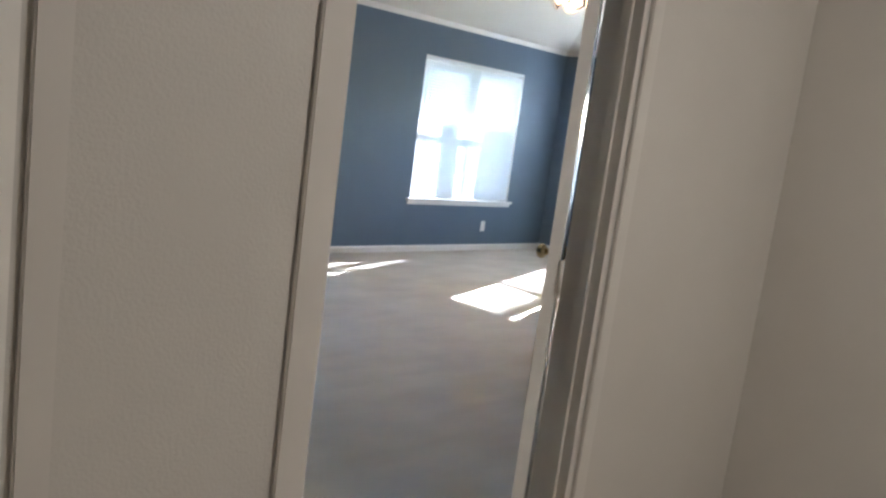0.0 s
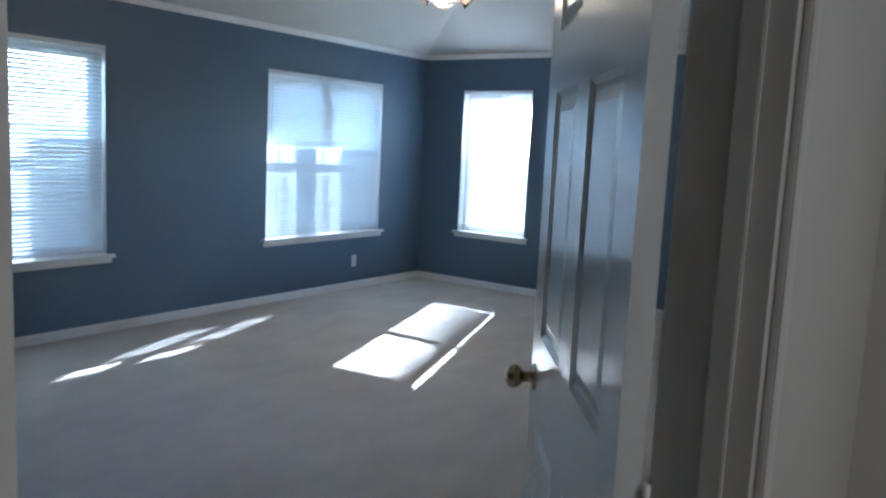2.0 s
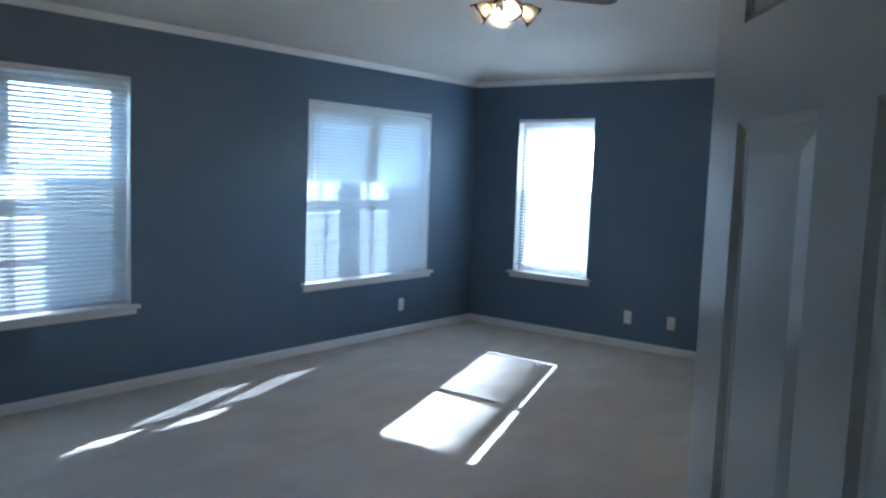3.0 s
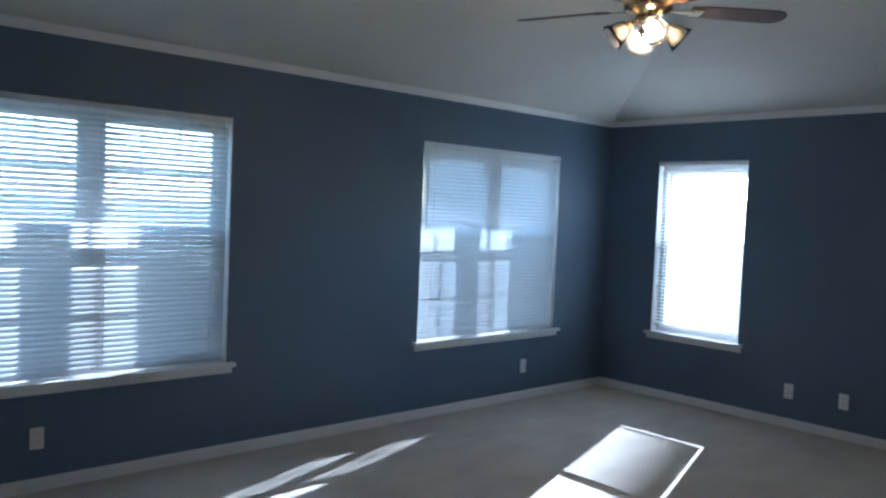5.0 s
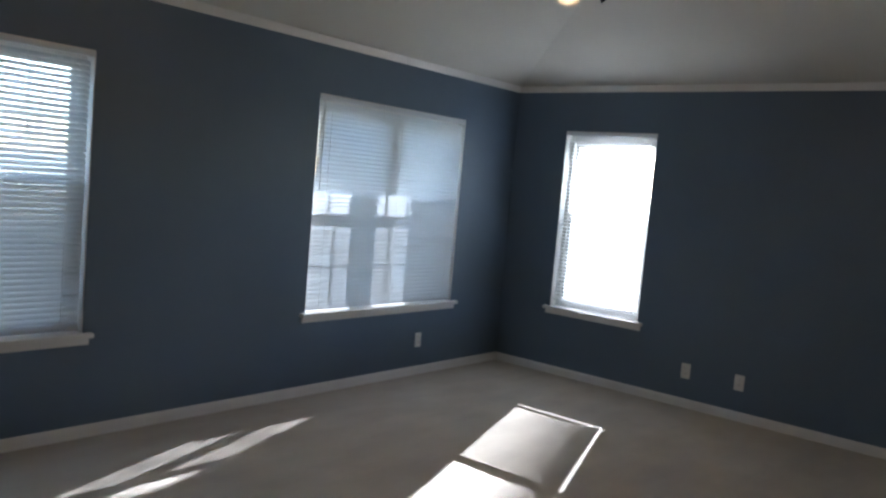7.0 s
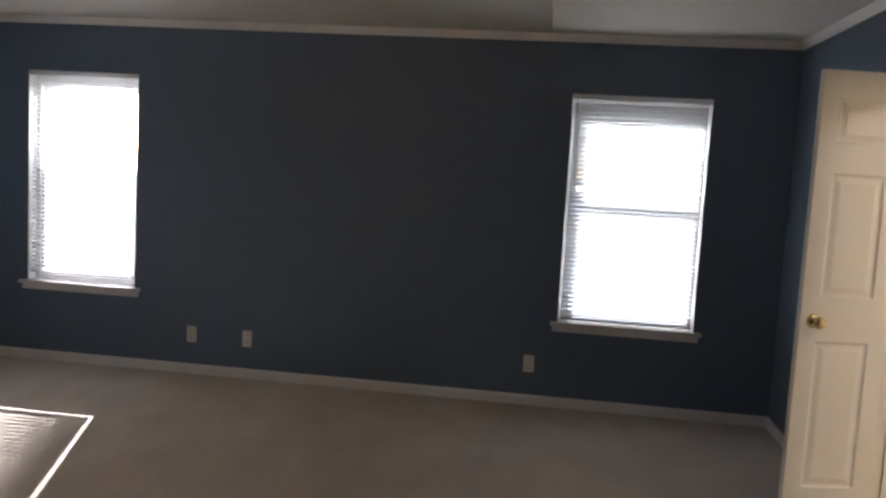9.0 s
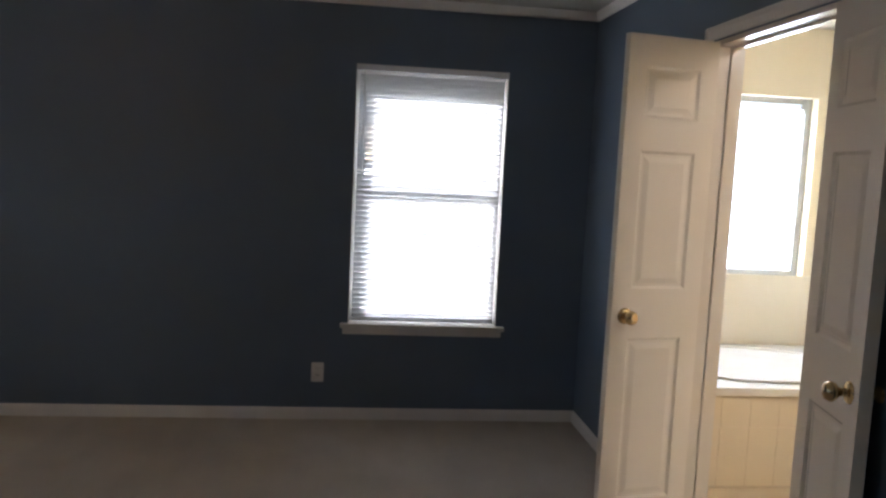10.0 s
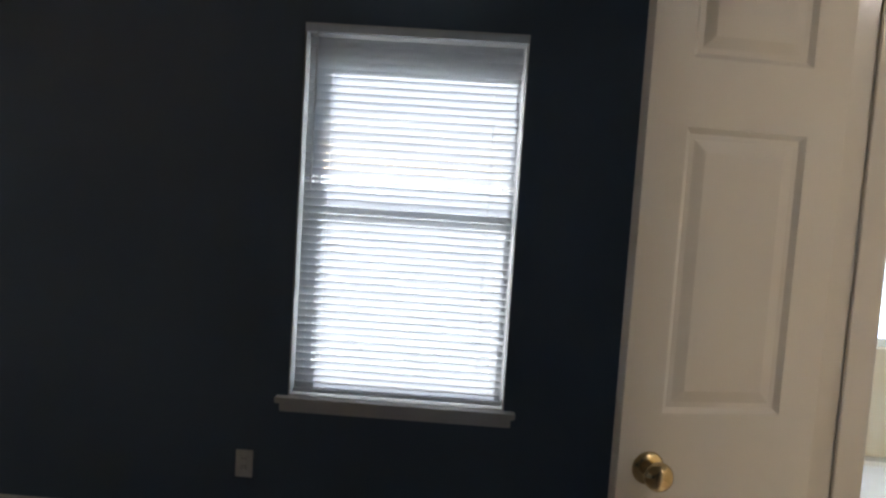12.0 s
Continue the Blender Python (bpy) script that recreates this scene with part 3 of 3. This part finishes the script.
# ---- bathroom ----
structure("wall_bath_north", boxes(*wall_rows(XE + 0.12, BX, -0.008, 0.0, 0, H, [(*BATH_W, BZ0, BZ1)])), M_CREAM, "cream painted bathroom wall with a window", "wall")
structure("wall_bath_west", boxes((XE + 0.12, XE + 0.128, BD[1], -0.008, 0, H), (XE + 0.12, XE + 0.128, BD[0], BD[1], DOOR_H, H), (XE + 0.12, XE + 0.128, -4.6, BD[0], 0, H)), M_CREAM,
          "cream painted bathroom wall round the double door", "wall")
structure("wall_bath_east", boxes((BX, BX + 0.1, -4.6, 0, 0, H)), M_CREAM, "cream painted bathroom side wall", "wall")
structure("wall_bath_south", boxes((XE + 0.12, BX, -4.7, -4.6, 0, H)), M_CREAM, "cream painted bathroom back wall", "wall")
structure("ceiling_bath", boxes((XE + 0.12, BX, -4.6, 0.0, H, H + 0.1)), M_CEIL, "off-white bathroom ceiling", "ceiling")
structure("floor_bath", boxes((XE, BX, -4.6, 0.0, -0.1, -0.002)), M_BATHFLOOR, "tan vinyl bathroom floor", "floor")
tub = thing("bathtub", pose(6.7, -0.51, 0), "white drop-in garden bathtub in a tiled deck", "bathtub")
TX0, TX1, TY0, TY1, TZ = -0.88, 0.515, -0.51, 0.5, 0.51
part("deck", rounded(boxes((TX0, TX1, TY0, TY1, 0.47, TZ)), 0.004), M_TUB, tub)
rim = lathe([(0.93, 0.0), (1.0, 0.006), (0.98, 0.014), (0.9, 0.012), (0.86, -0.02), (0.70, -0.03), (0.0, -0.032)], 40)
part("basin", rim, M_TUB, tub, m=pose(-0.18, 0, TZ) @ Matrix.Diagonal((0.62, 0.42, 1, 1)))
part("apron", boxes((TX0, TX1, TY0 + 0.015, TY0 + 0.03, 0.0, 0.47)), M_GROUT, tub)

# ---- outside ----
bm = bmesh.new()
bmesh.ops.create_grid(bm, x_segments=2, y_segments=2, size=900)
structure("ground", bm, M_GRASS, "dry lawn around the house", "ground", pose(0, 0, -0.35))

# roof over the house with wide eaves
EAVE_W, EAVE_N = 0.44, 0.70
roof = thing("house_roof", pose(0, 0, 2.5), "brown shingled roof with wide white eaves", "roof", kind="structure")
EW, EN = -T - EAVE_W, T + EAVE_N
part("soffit", boxes((EW, -T, -9.0, EN, 0.0, 0.05), (-T, 9.5, T, EN, 0.0, 0.05)), M_TRIM, roof)
part("fascia", boxes((EW - 0.03, EW, -9.0, EN + 0.03, -0.02, 0.16), (EW, 9.5, EN, EN + 0.03, -0.02, 0.16)), M_TRIM, roof)
bm = bmesh.new()
ra, rb, rc = EW - 0.06, EN + 0.06, -12.0
low = [bm.verts.new(p) for p in ((ra, rb, 0.17), (13.0, rb, 0.17), (13.0, rc, 0.17), (ra, rc, 0.17))]
ridge = [bm.verts.new(p) for p in ((5.6, rb - 6.5, 3.2), (7.4, rb - 6.5, 3.2))]
bm.faces.new((low[0], low[1], ridge[1], ridge[0]))
bm.faces.new((low[1], low[2], ridge[1]))
bm.faces.new((low[2], low[3], ridge[0], ridge[1]))
bm.faces.new((low[3], low[0], ridge[0]))
part("shingles", bm, M_ROOF, roof)

# closed closet door beside the bedroom door, hall side
hd = thing("door_4", ENTRY @ pose(-0.76, 0.122, 0), "closed off-white closet door in the hall", "door", kind="structure")
part("slab", rounded(boxes((0, 0.76, 0.0, 0.012, 0.012, 2.04)), 0.002), M_DOOR, hd)
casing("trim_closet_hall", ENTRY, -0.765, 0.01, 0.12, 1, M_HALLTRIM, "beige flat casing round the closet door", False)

# dome lamp added out of view, standing in for the hall's unseen light source
lamp = thing("fill_ceiling_light", ENTRY @ pose(1.15, 1.8, H - 0.01), "added hall fill light with a white glass dome, lit warm", "lamp")
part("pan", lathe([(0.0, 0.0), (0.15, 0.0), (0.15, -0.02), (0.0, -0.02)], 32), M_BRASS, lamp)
part("dome", lathe([(0.14, -0.02), (0.135, -0.05), (0.10, -0.085), (0.05, -0.105), (0.0, -0.11)], 32), M_DOME_HALL, lamp, "glowing white glass dome of an added fill light")

# ---- bathroom tiles ----
TILE = 0.150
me_n = mesh_of("tile", rounded(boxes((0.001, TILE - 0.001, -0.004, 0, 0.001, TILE - 0.001)), 0.001, 1), M_TILE)
for ix, iz in [(i, k) for i in range(9) for k in range(3)]:
    part("tile", me_n, None, tub, m=pose(TX0 + 0.02 + ix * TILE, TY0 + 0.015, 0.012 + iz * TILE))
surround = thing("tub_surround", pose(0, 0, TZ), "smooth cream splash panels behind the bathtub", "splash panel")
part("back_panel", rounded(boxes((XE + 0.13, BX - 0.012, -0.022, -0.009, 0, 0.435)), 0.004), M_PANEL, surround)
part("side_panel", rounded(boxes((BX - 0.012, BX - 0.001, -1.0, -0.022, 0, 0.435)), 0.004), M_PANEL, surround)
# unseen dome lamp, added to brighten the bathroom and its open door leaf
bl = thing("fill_ceiling_light", pose(6.5, -3.3, H), "added bathroom fill light with a white glass dome, lit warm", "lamp")
part("pan", lathe([(0.0, 0.0), (0.15, 0.0), (0.15, -0.02), (0.0, -0.02)], 32), M_BRASS, bl)
part("dome", lathe([(0.14, -0.02), (0.135, -0.05), (0.10, -0.085), (0.05, -0.105), (0.0, -0.11)], 32), M_DOME, bl, "glowing white glass dome of an added fill light")
hook = thing("towel_hook", pose(BX, -0.22, 1.82), "small dark towel hook on the cream wall", "hook")
part("plate", rounded(boxes((-0.008, 0.0, -0.02, 0.02, -0.03, 0.03)), 0.002), M_BRASS, hook)
part("prong", rounded(boxes((-0.06, -0.006, -0.006, 0.006, -0.012, 0.0), (-0.06, -0.05, -0.006, 0.006, 0.0, 0.02)), 0.002), M_BRASS, hook)
